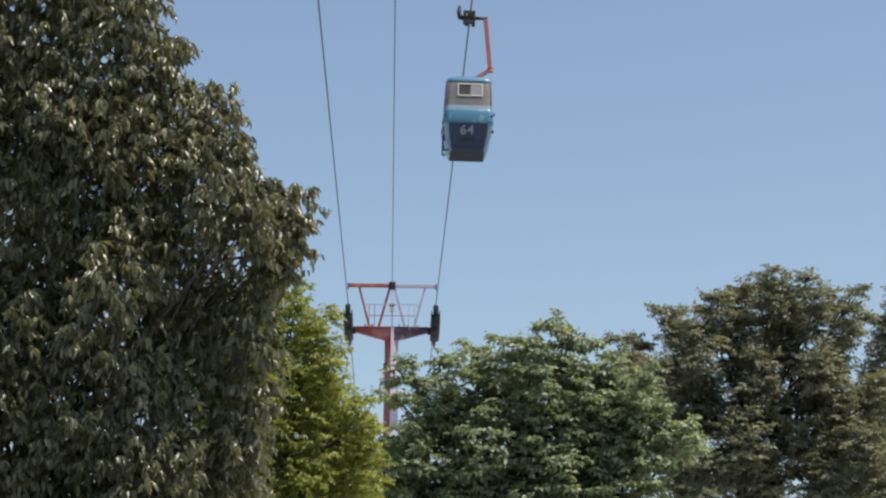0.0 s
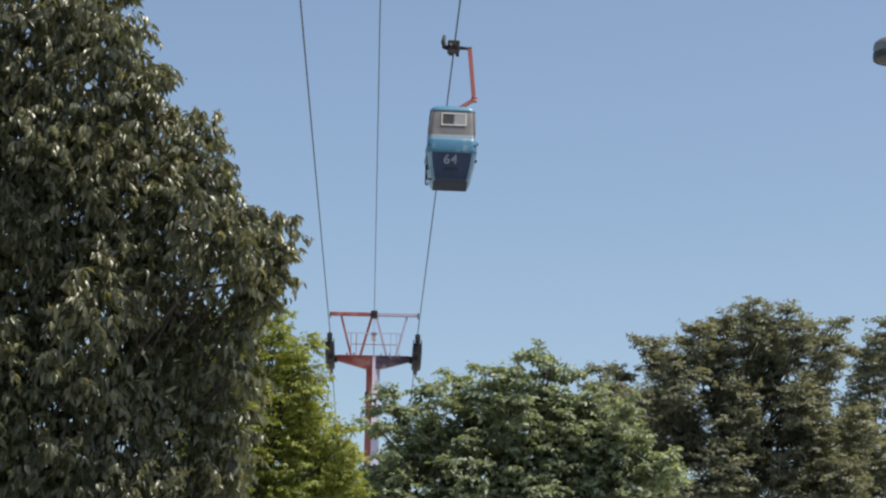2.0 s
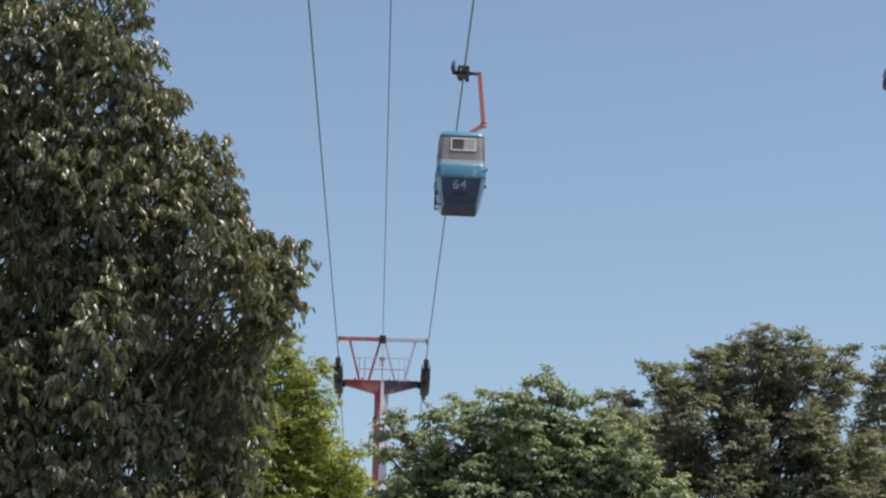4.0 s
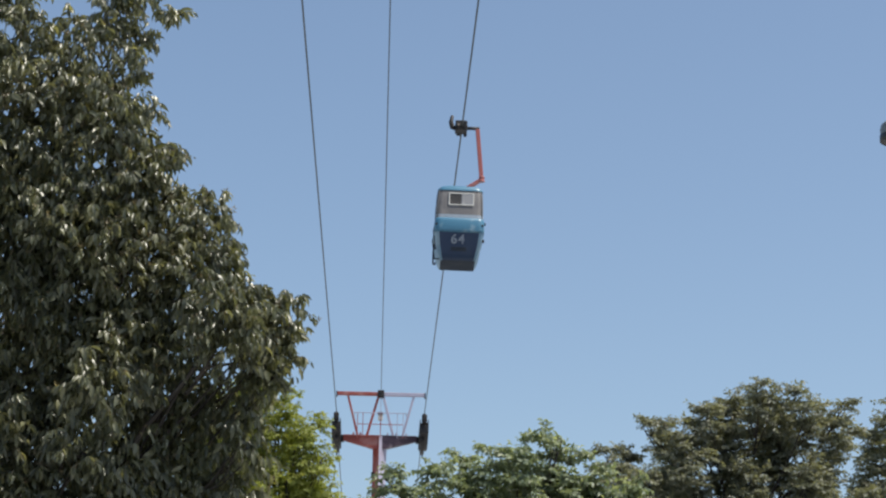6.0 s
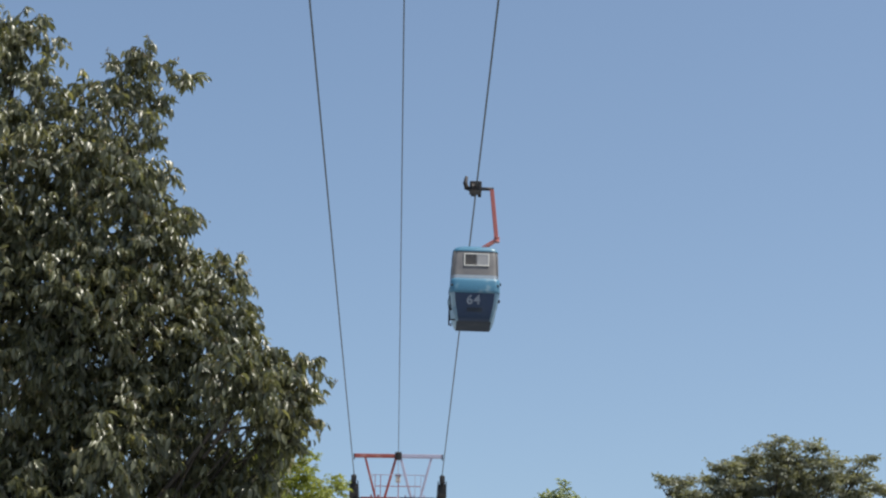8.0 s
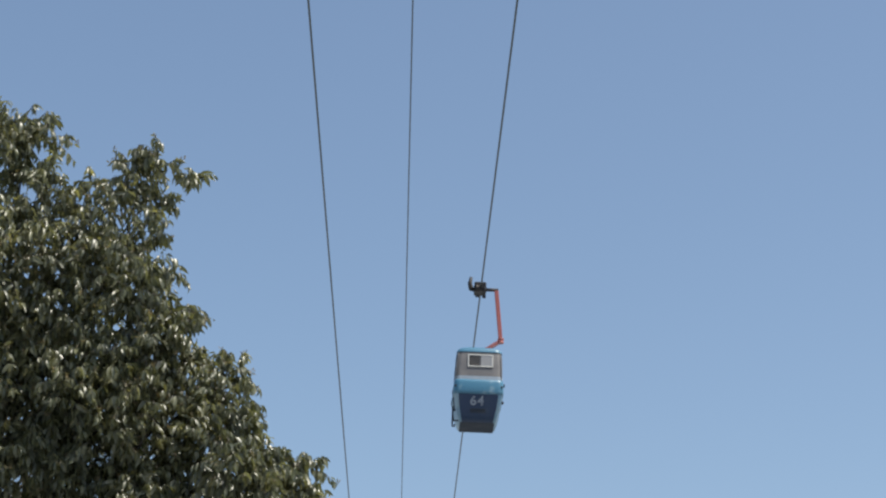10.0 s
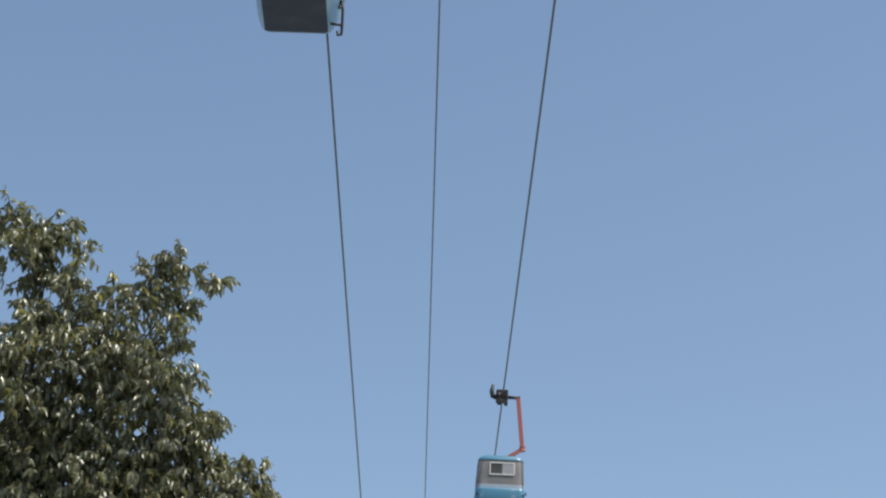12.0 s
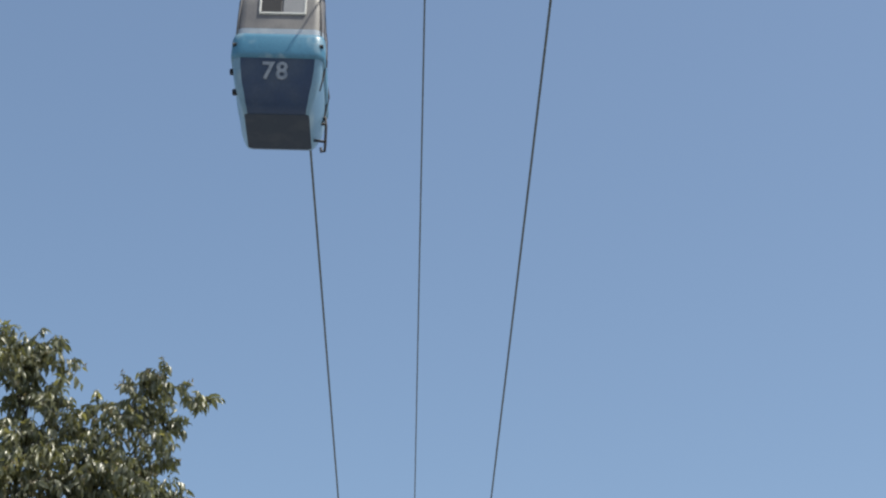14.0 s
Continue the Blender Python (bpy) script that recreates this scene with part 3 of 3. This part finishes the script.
def layered_sprays(rng, lobes, spacing, around, twigs, per, size, flat, rise, twig, hang=0.15):
    """Boughs that spread from each lobe's heart in tiers; each carries side twigs to both hands and a leader, set with leaves."""
    b0, bd, bl = [], [], []
    for x, y, z, r in lobes:
        tiers = max(1, int(round(2 * r * flat / spacing)))
        for k in range(tiers):
            h = ((k + 0.5) / tiers * 2 - 1) if tiers > 1 else 0.0
            rad = max(r, 0.2) * math.sqrt(max(0.12, 1 - h * h * 0.92))
            m = max(3, int(round(around * max(rad, 0.35))))
            a = rng.uniform(0, 2 * math.pi) + np.arange(m) * 2.39996 + rng.normal(size=m) * 0.3
            d = np.stack([np.cos(a), np.sin(a), rise * (0.45 + 0.75 * h) + rng.normal(size=m) * 0.26], 1)
            b0.append(np.array((x, y, z + h * r * flat)) + rng.normal(size=(m, 3)) * np.array((0.1, 0.1, 0.09)) - d * rad * 0.12)
            bd.append(unit(d))
            bl.append(rad * rng.uniform(0.62, 1.16, m))
    b0, bd, bl = np.concatenate(b0), np.concatenate(bd), np.concatenate(bl)
    n = len(b0)

    def bough(s):
        return b0[:, None, :] + bd[:, None, :] * (s * bl[:, None])[:, :, None] + UP * ((0.14 * s - 0.24 * s * s) * bl[:, None])[:, :, None]

    s = np.clip((np.arange(twigs) + 0.8 + rng.uniform(-0.4, 0.4, (n, twigs))) / twigs, 0.1, 1.0)
    root = bough(s)
    lead = np.arange(twigs) >= twigs - 2
    hand = np.where(np.arange(twigs) % 2, 1.0, -1.0) * np.where(lead, 0.25, 1.0)
    flank = unit(np.cross(bd, UP))
    td = unit(bd[:, None, :] * rng.uniform(0.45, 1.0, (n, twigs, 1)) + flank[:, None, :] * hand[None, :, None] + rng.normal(size=(n, twigs, 3)) * np.array((0.25, 0.25, 0.36)) + UP * 0.08)
    tl = twig * rng.uniform(0.55, 1.15, (n, twigs)) * (1.15 - 0.4 * s)
    root, td, tl = root.reshape(-1, 3), td.reshape(-1, 3), tl.ravel()
    keep = rng.uniform(size=len(root)) < 0.93
    root, td, tl = root[keep], td[keep], tl[keep]
    q = len(root)
    u = (np.arange(per) + 0.5 + rng.uniform(-0.35, 0.35, (q, per))) / per
    pos = root[:, None, :] + td[:, None, :] * (u * tl[:, None])[:, :, None] - UP * (0.14 * u * u * tl[:, None])[:, :, None]
    side = unit(np.cross(td, UP))[:, None, :] * np.where(np.arange(per) % 2, 1.0, -1.0)[None, :, None]
    axis = td[:, None, :] * rng.uniform(0.3, 0.9, (q, per, 1)) + side * 0.8 + rng.normal(size=(q, per, 3)) * 0.34 - UP * hang * rng.uniform(0.2, 1.8, (q, per, 1))
    face = UP * 0.75 + td[:, None, :] * 0.55 + rng.normal(size=(q, per, 3)) * 0.5
    L = size[0] * rng.uniform(0.6, 1.25, q * per)
    W = size[1] * rng.uniform(0.75, 1.2, q * per) * L / size[0]
    lines = [tuple(bough(np.full((n, 1), t))[:, 0] for t in (0.0, 0.5, 0.97)), (root, root + td * (tl * 0.5)[:, None], root + td * (tl * 0.9)[:, None])]
    return pos.reshape(-1, 3), unit(axis.reshape(-1, 3)), face.reshape(-1, 3), L, W, lines, None


def twig_mesh(lines, radii, limit):
    """Thin three-sided twigs along many three-point lines."""
    bm = bmesh.new()
    tri = ((1, 0, 0), (-0.5, 0.8, 0.1), (-0.5, -0.8, -0.1))
    for (a, b, c), r in zip(lines, radii):
        step = max(1, len(a) // limit)
        for i in range(0, len(a), step):
            rings = [[bm.verts.new(p + np.array(o) * w) for o in tri] for p, w in ((a[i], r), (b[i], r * 0.7))]
            tip = bm.verts.new(c[i])
            for j in range(3):
                bm.faces.new((rings[0][j], rings[0][(j + 1) % 3], rings[1][(j + 1) % 3], rings[1][j]))
                bm.faces.new((rings[1][j], rings[1][(j + 1) % 3], tip))
    return bm


def tree(name, label, foot, trunk_r, lobes, grow, template, size, mat, seed, radii=(0.02, 0.008), single=0, fork=0.3, every=2):
    """A trunk, a limb to each main lobe, twigs and the leaves that grow() sets on them."""
    rng = np.random.default_rng(seed)
    t = empty(name, pose(*foot))
    tagged(t, label, "tree", "park trees")
    foot = np.array(foot, float)
    lobes = [(a - foot[0], b - foot[1], c - foot[2], r) for a, b, c, r in lobes]
    hi = max(l[2] for l in lobes)
    bm = bmesh.new()
    tube(bm, [(0, 0, -0.1), (0.03, 0, hi * 0.08), (-0.06, 0.05, hi * 0.3), (0.1, -0.04, hi * 0.52), (0.15, -0.05, hi * 0.74), (0.1, 0, hi * 0.88)],
         [trunk_r * 1.35, trunk_r, trunk_r * 0.8, trunk_r * 0.6, trunk_r * 0.35, 0.03], 12)
    part("trunk", bm, M_BARK, t)
    for x, y, z, r in lobes[::every]:
        c = np.array((x, y, z))
        zz = min(hi * 0.72, max(hi * fork, z - 0.75 * np.hypot(x, y) - r * 0.4))
        root = np.array((0.0, 0.0, zz))
        way = c - root
        mid = root + way * 0.45 + np.array((0, 0, -0.10 * np.linalg.norm(way))) + rng.normal(size=3) * 0.15
        late = root + way * 0.78 + np.array((0, 0, -0.05 * np.linalg.norm(way))) + rng.normal(size=3) * 0.08
        lb = bmesh.new()
        thick = trunk_r * min(1.0, max(0.3, r / 0.4))
        tube(lb, [tuple(root), tuple(mid), tuple(late), tuple(c + np.array((0, 0, r * 0.3)))], [thick * 0.40, thick * 0.25, thick * 0.12, 0.01], 7)
        for k in range(6):
            d = unit(rng.normal(size=3)) * r
            s = mid + (c - mid) * rng.uniform(0.4, 1.0)
            tube(lb, [tuple(s), tuple((s + c + d) / 2 + rng.normal(size=3) * 0.05), tuple(c + d * 0.6)], [thick * 0.10, thick * 0.06, 0.006], 5)
        part("limb", lb, M_BARK, t)
    pos, axis, face, L, W, lines, young = grow(rng, lobes)
    keep = np.ones(len(pos), bool)
    if single:
        keep[np.argsort(pos[:, 1] + rng.uniform(0, 0.6, len(pos)))[:single]] = False
    tagged(foliage("crown", template, pos[keep], axis[keep], face[keep], L[keep], W[keep], mat, t), kind="stuff")
    if young:
        tagged(foliage("young_growth", LEAF_SMALL, *young, M_YOUNG, t), "reddish olive young shoots", kind="stuff")
    tagged(part("twig_mass", twig_mesh(lines, radii, 6000), M_BARK, t), kind="stuff")
    tv, tf = template
    shared = []
    for s in range(4 if single else 0):
        me = bpy.data.meshes.new("leaf")
        co = tv * np.array((size[1] * (0.85 + 0.1 * s), size[0], size[0] * (0.6 + 0.3 * s)))
        me.from_pydata([tuple(c) for c in co], [], tf)
        me.materials.append(mat)
        shared.append(me)
    for q, i in enumerate(np.nonzero(~keep)[0]):
        y = axis[i]
        x = unit(np.cross(y, face[i]))
        z = np.cross(x, y)
        s = L[i] / size[0]
        lf = new("leaf", shared[q % 4])
        lf.parent = t
        lf.matrix_basis = Matrix([(x[j] * s, y[j] * s, z[j] * s, pos[i][j]) for j in range(3)] + [(0, 0, 0, 1)])
    return t


# tall tree beside the path: small leafy heads at the rim of the crown (x, z, radius), a dense body behind them
RIM_TOP = [(-3.94, 9.92, .26), (-3.66, 9.88, .18), (-3.81, 9.42, .24), (-3.53, 9.36, .12), (-3.14, 9.37, .09), (-3.24, 9.16, .07), (-2.73, 9.5, .15), (-2.49, 9.59, .15), (-2.14, 9.43, .09),
           (-2.56, 9.23, .17), (-2.82, 9.11, .17), (-2.48, 8.79, .13), (-2.75, 8.7, .21), (-3.05, 8.78, .21), (-3.45, 8.98, .24), (-3.77, 8.89, .27), (-2.35, 8.36, .10), (-2.59, 8.27, .24),
           (-2.25, 8.05, .15), (-2.11, 7.85, .10), (-2.34, 7.7, .27)]
RIM_LOW = [(-2.04, 7.54, .11), (-1.69, 7.49, .14), (-1.62, 7.49, .09), (-1.7, 7.21, .17), (-1.57, 7.1, .13), (-1.55, 6.93, .12), (-2.0, 7.15, .27), (-1.45, 6.82, .10), (-1.58, 6.71, .19), (-1.19, 6.69, .06), (-1.28, 6.49, .19),
           (-.92, 6.55, .10), (-.88, 6.34, .10), (-1.03, 6.28, .19), (-.92, 6.01, .10), (-1.21, 6.03, .21), (-1.15, 5.74, .13), (-1.22, 5.47, .19), (-1.3, 5.1, .19), (-1.36, 4.78, .19),
           (-1.38, 4.47, .19), (-1.38, 4.16, .19), (-1.36, 3.81, .19), (-.97, 6.17, .16), (-1.02, 5.84, .15), (-4.2, 9.8, .3)]
body_rng = np.random.default_rng(40)
NEAR = [(x, 20.0 + body_rng.uniform(-0.25, 0.25), z, r) for x, z, r in RIM_TOP + RIM_LOW]
for z in np.arange(2.6, 8.6, 0.42):
    edge = float(np.interp(z, [2.6, 3.8, 4.7, 5.6, 6.3, 6.9, 7.5, 8.2, 9.0], [-1.5, -1.65, -1.85, -1.6, -1.45, -1.95, -2.3, -2.75, -3.3]))
    for x in np.arange(edge, -4.6, -0.46):
        NEAR.append((x + body_rng.uniform(-0.1, 0.1), 19.9 + body_rng.uniform(-0.45, 0.45), z + body_rng.uniform(-0.12, 0.12), body_rng.uniform(0.30, 0.42)))
NEAR = [(x, y + 0.12 * max(0.0, 6.0 - z), z, r) for x, y, z, r in NEAR]
BACK = [(x + body_rng.uniform(-0.2, 0.2), y, z, 0.62) for y, inset in ((21.2, 0.45), (22.6, 0.9)) for z in np.arange(2.8, 8.3, 0.85)
        for x in np.arange(float(np.interp(z, [2.6, 4.7, 6.3, 7.5, 9.0], [-1.5, -1.85, -1.45, -2.3, -3.4])) - inset, -7.4, -0.9)]
BACK += [(x, 20.3, z, 0.75) for x, z in ((-5.2, 9.6), (-5.4, 8.4), (-5.3, 7.2), (-5.3, 6.0), (-5.3, 4.8), (-5.3, 3.6), (-6.5, 8.6), (-6.7, 7.2), (-6.8, 5.8), (-6.7, 4.4), (-7.6, 6.4), (-7.6, 5.0))]


def near_leaves(rng, lobes):
    n = len(NEAR)
    a = drooping_sprays(rng, lobes[:n], 540, 11, (0.122, 0.037))
    b = drooping_sprays(rng, lobes[n:], 60, 11, (0.122, 0.037))
    return tuple(np.concatenate([p, q]) for p, q in zip(a[:5], b[:5])) + (a[5] + b[5], a[6])


tree("broadleaf_tree", "tall dark broadleaf tree with drooping glossy leaves", (-4.4, 21.3, 0), 0.24, NEAR + BACK, near_leaves, LEAF_LONG, (0.122, 0.037), M_LEAF_A, 21,
     radii=(0.007, 0.007), single=300, every=3)

BUSHY = [(-2.48, 10.17, .44), (-1.92, 9.95, .38), (-1.46, 9.4, .27), (-1.3, 9.63, .15), (-1.67, 8.95, .49), (-2.33, 9.05, .54), (-1.12, 8.84, .27), (-1.43, 8.17, .49), (-2.19, 7.94, .65),
         (-.98, 7.96, .33), (-.54, 7.74, .31), (-.75, 7.19, .44), (-.42, 7.19, .27), (-1.4, 7.07, .65), (-2.15, 6.73, .65), (-.84, 6.42, .54), (-1.59, 6.08, .65), (-.35, 6.54, .27),
         (-3.1, 9.4, .8), (-3.1, 8.0, .9), (-3.1, 6.6, .9), (-2.4, 5.4, .9), (-1.2, 5.2, .8)]
BUSHY = [(x, 42 + 0.25 * math.sin(7 * z), z, r) for x, z, r in BUSHY] + [(x - 0.15, 42.8, z - 0.1, r * 1.1) for x, z, r in BUSHY] + [(x - 0.2, 43.6, z - 0.2, r * 1.1) for x, z, r in BUSHY[4:]]
tree("bushy_tree", "bushy yellow-green tree with fine feathery leaves", (-2.2, 42.9, 0), 0.18, BUSHY,
     lambda rng, lobes: layered_sprays(rng, lobes, 0.25, 16, 6, 8, (0.10, 0.040), 0.95, 0.55, 0.24, 0.7), LEAF_SMALL, (0.10, 0.040), M_LEAF_B, 12, radii=(0.012, 0.005))

MIDDLE = [(.22, 10.2, .38), (.68, 9.92, .38), (.04, 9.49, .26), (1.36, 10.2, .54), (2.04, 10.49, .54), (2.72, 10.71, .47), (3.27, 10.93, .34), (3.75, 11.22, .27), (4.23, 11.16, .3), (4.85, 10.96, .24),
          (4.23, 10.53, .61), (3.41, 10.1, .67), (2.45, 9.81, .74), (1.5, 9.38, .67), (.76, 8.96, .61), (.44, 8.13, .67), (.18, 7.45, .54), (5.05, 9.99, .61), (5.6, 9.32, .61), (6.01, 9.87, .34),
          (6.5, 9.06, .58), (7.1, 8.8, .36), (4.37, 9.29, .81), (3.28, 8.73, .81), (2.19, 8.44, .81), (5.05, 8.48, .81), (6.14, 8.09, .67), (3.96, 7.65, .81), (1.53, 7.34, .81), (2.88, 7.36, .81), (5.32, 7.4, .81)]
MIDDLE = [(x, 52 + 0.5 * math.sin(3 * x + 5 * z), z, r) for x, z, r in MIDDLE] + [(x, 53.2, z - 0.15, r * 1.05) for x, z, r in MIDDLE[10:]] + [(x, 54.3, z - 0.2, r * 1.1) for x, z, r in MIDDLE[11::2]] + [(x, 52.3, 6.4, 0.9) for x in (0.2, 1.2, 2.8, 4.4, 5.8)] + [(x, 52.6, z, r) for x, z, r in ((5.5, 10.3, .38), (5.85, 9.6, .5), (-.05, 8.35, .42), (-.15, 7.7, .55), (.5, 7.3, .7), (-.3, 6.9, .6))]
tree("spreading_tree", "spreading fresh green tree with small pale leaves", (3.3, 52.9, 0), 0.22, MIDDLE,
     lambda rng, lobes: layered_sprays(rng, lobes, 0.38, 12, 8, 8, (0.162, 0.080), 0.85, 0.30, 0.35, 0.5), LEAF_SMALL, (0.162, 0.080), M_LEAF_C, 13, radii=(0.018, 0.007))

FAR = [(7.3, 14.05, .45), (8.1, 13.86, .82), (8.67, 15.28, .4), (9.41, 15.1, .64), (10.53, 15.22, .73), (11.47, 15.8, .73), (12.4, 16.01, .73), (13.34, 16.22, .54), (13.89, 15.56, .64), (14.64, 15.77, .45),
       (15.3, 16.08, .24), (15.0, 15.11, .64), (15.56, 15.31, .22), (13.13, 14.89, 1.09), (11.44, 14.29, 1.09), (9.77, 13.89, 1.09), (8.46, 12.74, 1.0), (14.59, 13.98, .82), (13.83, 13.21, .91),
       (11.97, 12.81, 1.09), (10.3, 12.41, 1.09), (9.37, 11.1, 1.09), (11.2, 10.94, 1.09), (14.54, 12.11, 1.09), (13.41, 10.98, .91), (15.24, 10.64, 1.09), (12.1, 9.68, 1.09), (10.08, 9.64, 1.09), (14.11, 9.53, 1.09), (16.0, 12.6, .9), (16.1, 9.4, 1.0)]
FAR = [(x, 70 + 0.7 * math.sin(2 * x + 3 * z), z, r) for x, z, r in FAR] + [(x, 71.6, z - 0.2, r * 1.02) for x, z, r in FAR[3:]] + [(x, 73.0, z - 0.4, r * 1.1) for x, z, r in FAR[13::2]] + [(x, 72.4, z, r) for x, z, r in ((7.1, 13.1, .8), (12.3, 10.4, 1.3), (13.2, 12.0, 1.2), (7.6, 11.6, 1.0), (12.8, 8.6, 1.2), (15.6, 11.6, 1.1))]


def far_leaves(rng, lobes):
    return layered_sprays(rng, lobes, 0.46, 11, 9, 9, (0.155, 0.072), 0.85, 0.30, 0.40, 0.4)


tree("layered_tree", "large dark olive tree with layered open crown", (12.2, 72.2, 0), 0.24, FAR, far_leaves, LEAF_SMALL, (0.155, 0.072), M_LEAF_D, 14, radii=(0.026, 0.009), fork=0.4)
EDGE = [(17.03, 15.51, .58), (17.19, 14.52, .86), (16.86, 13.33, .77), (17.31, 11.96, .96), (16.88, 10.79, .96), (17.84, 16.32, .77), (18.59, 15.14, 1.15), (18.51, 12.76, 1.15), (18.6, 10.9, 1.15)]
EDGE = [(x, 74 + 0.6 * math.sin(3 * z), z, r) for x, z, r in EDGE] + [(x, 75.6, z - 0.3, r * 1.05) for x, z, r in EDGE[1:]]
tree("layered_tree", "dark olive tree beside the larger layered tree", (18.4, 75.2, 0), 0.24, EDGE, far_leaves, LEAF_SMALL, (0.155, 0.072), M_LEAF_D, 15, radii=(0.026, 0.009), fork=0.4)
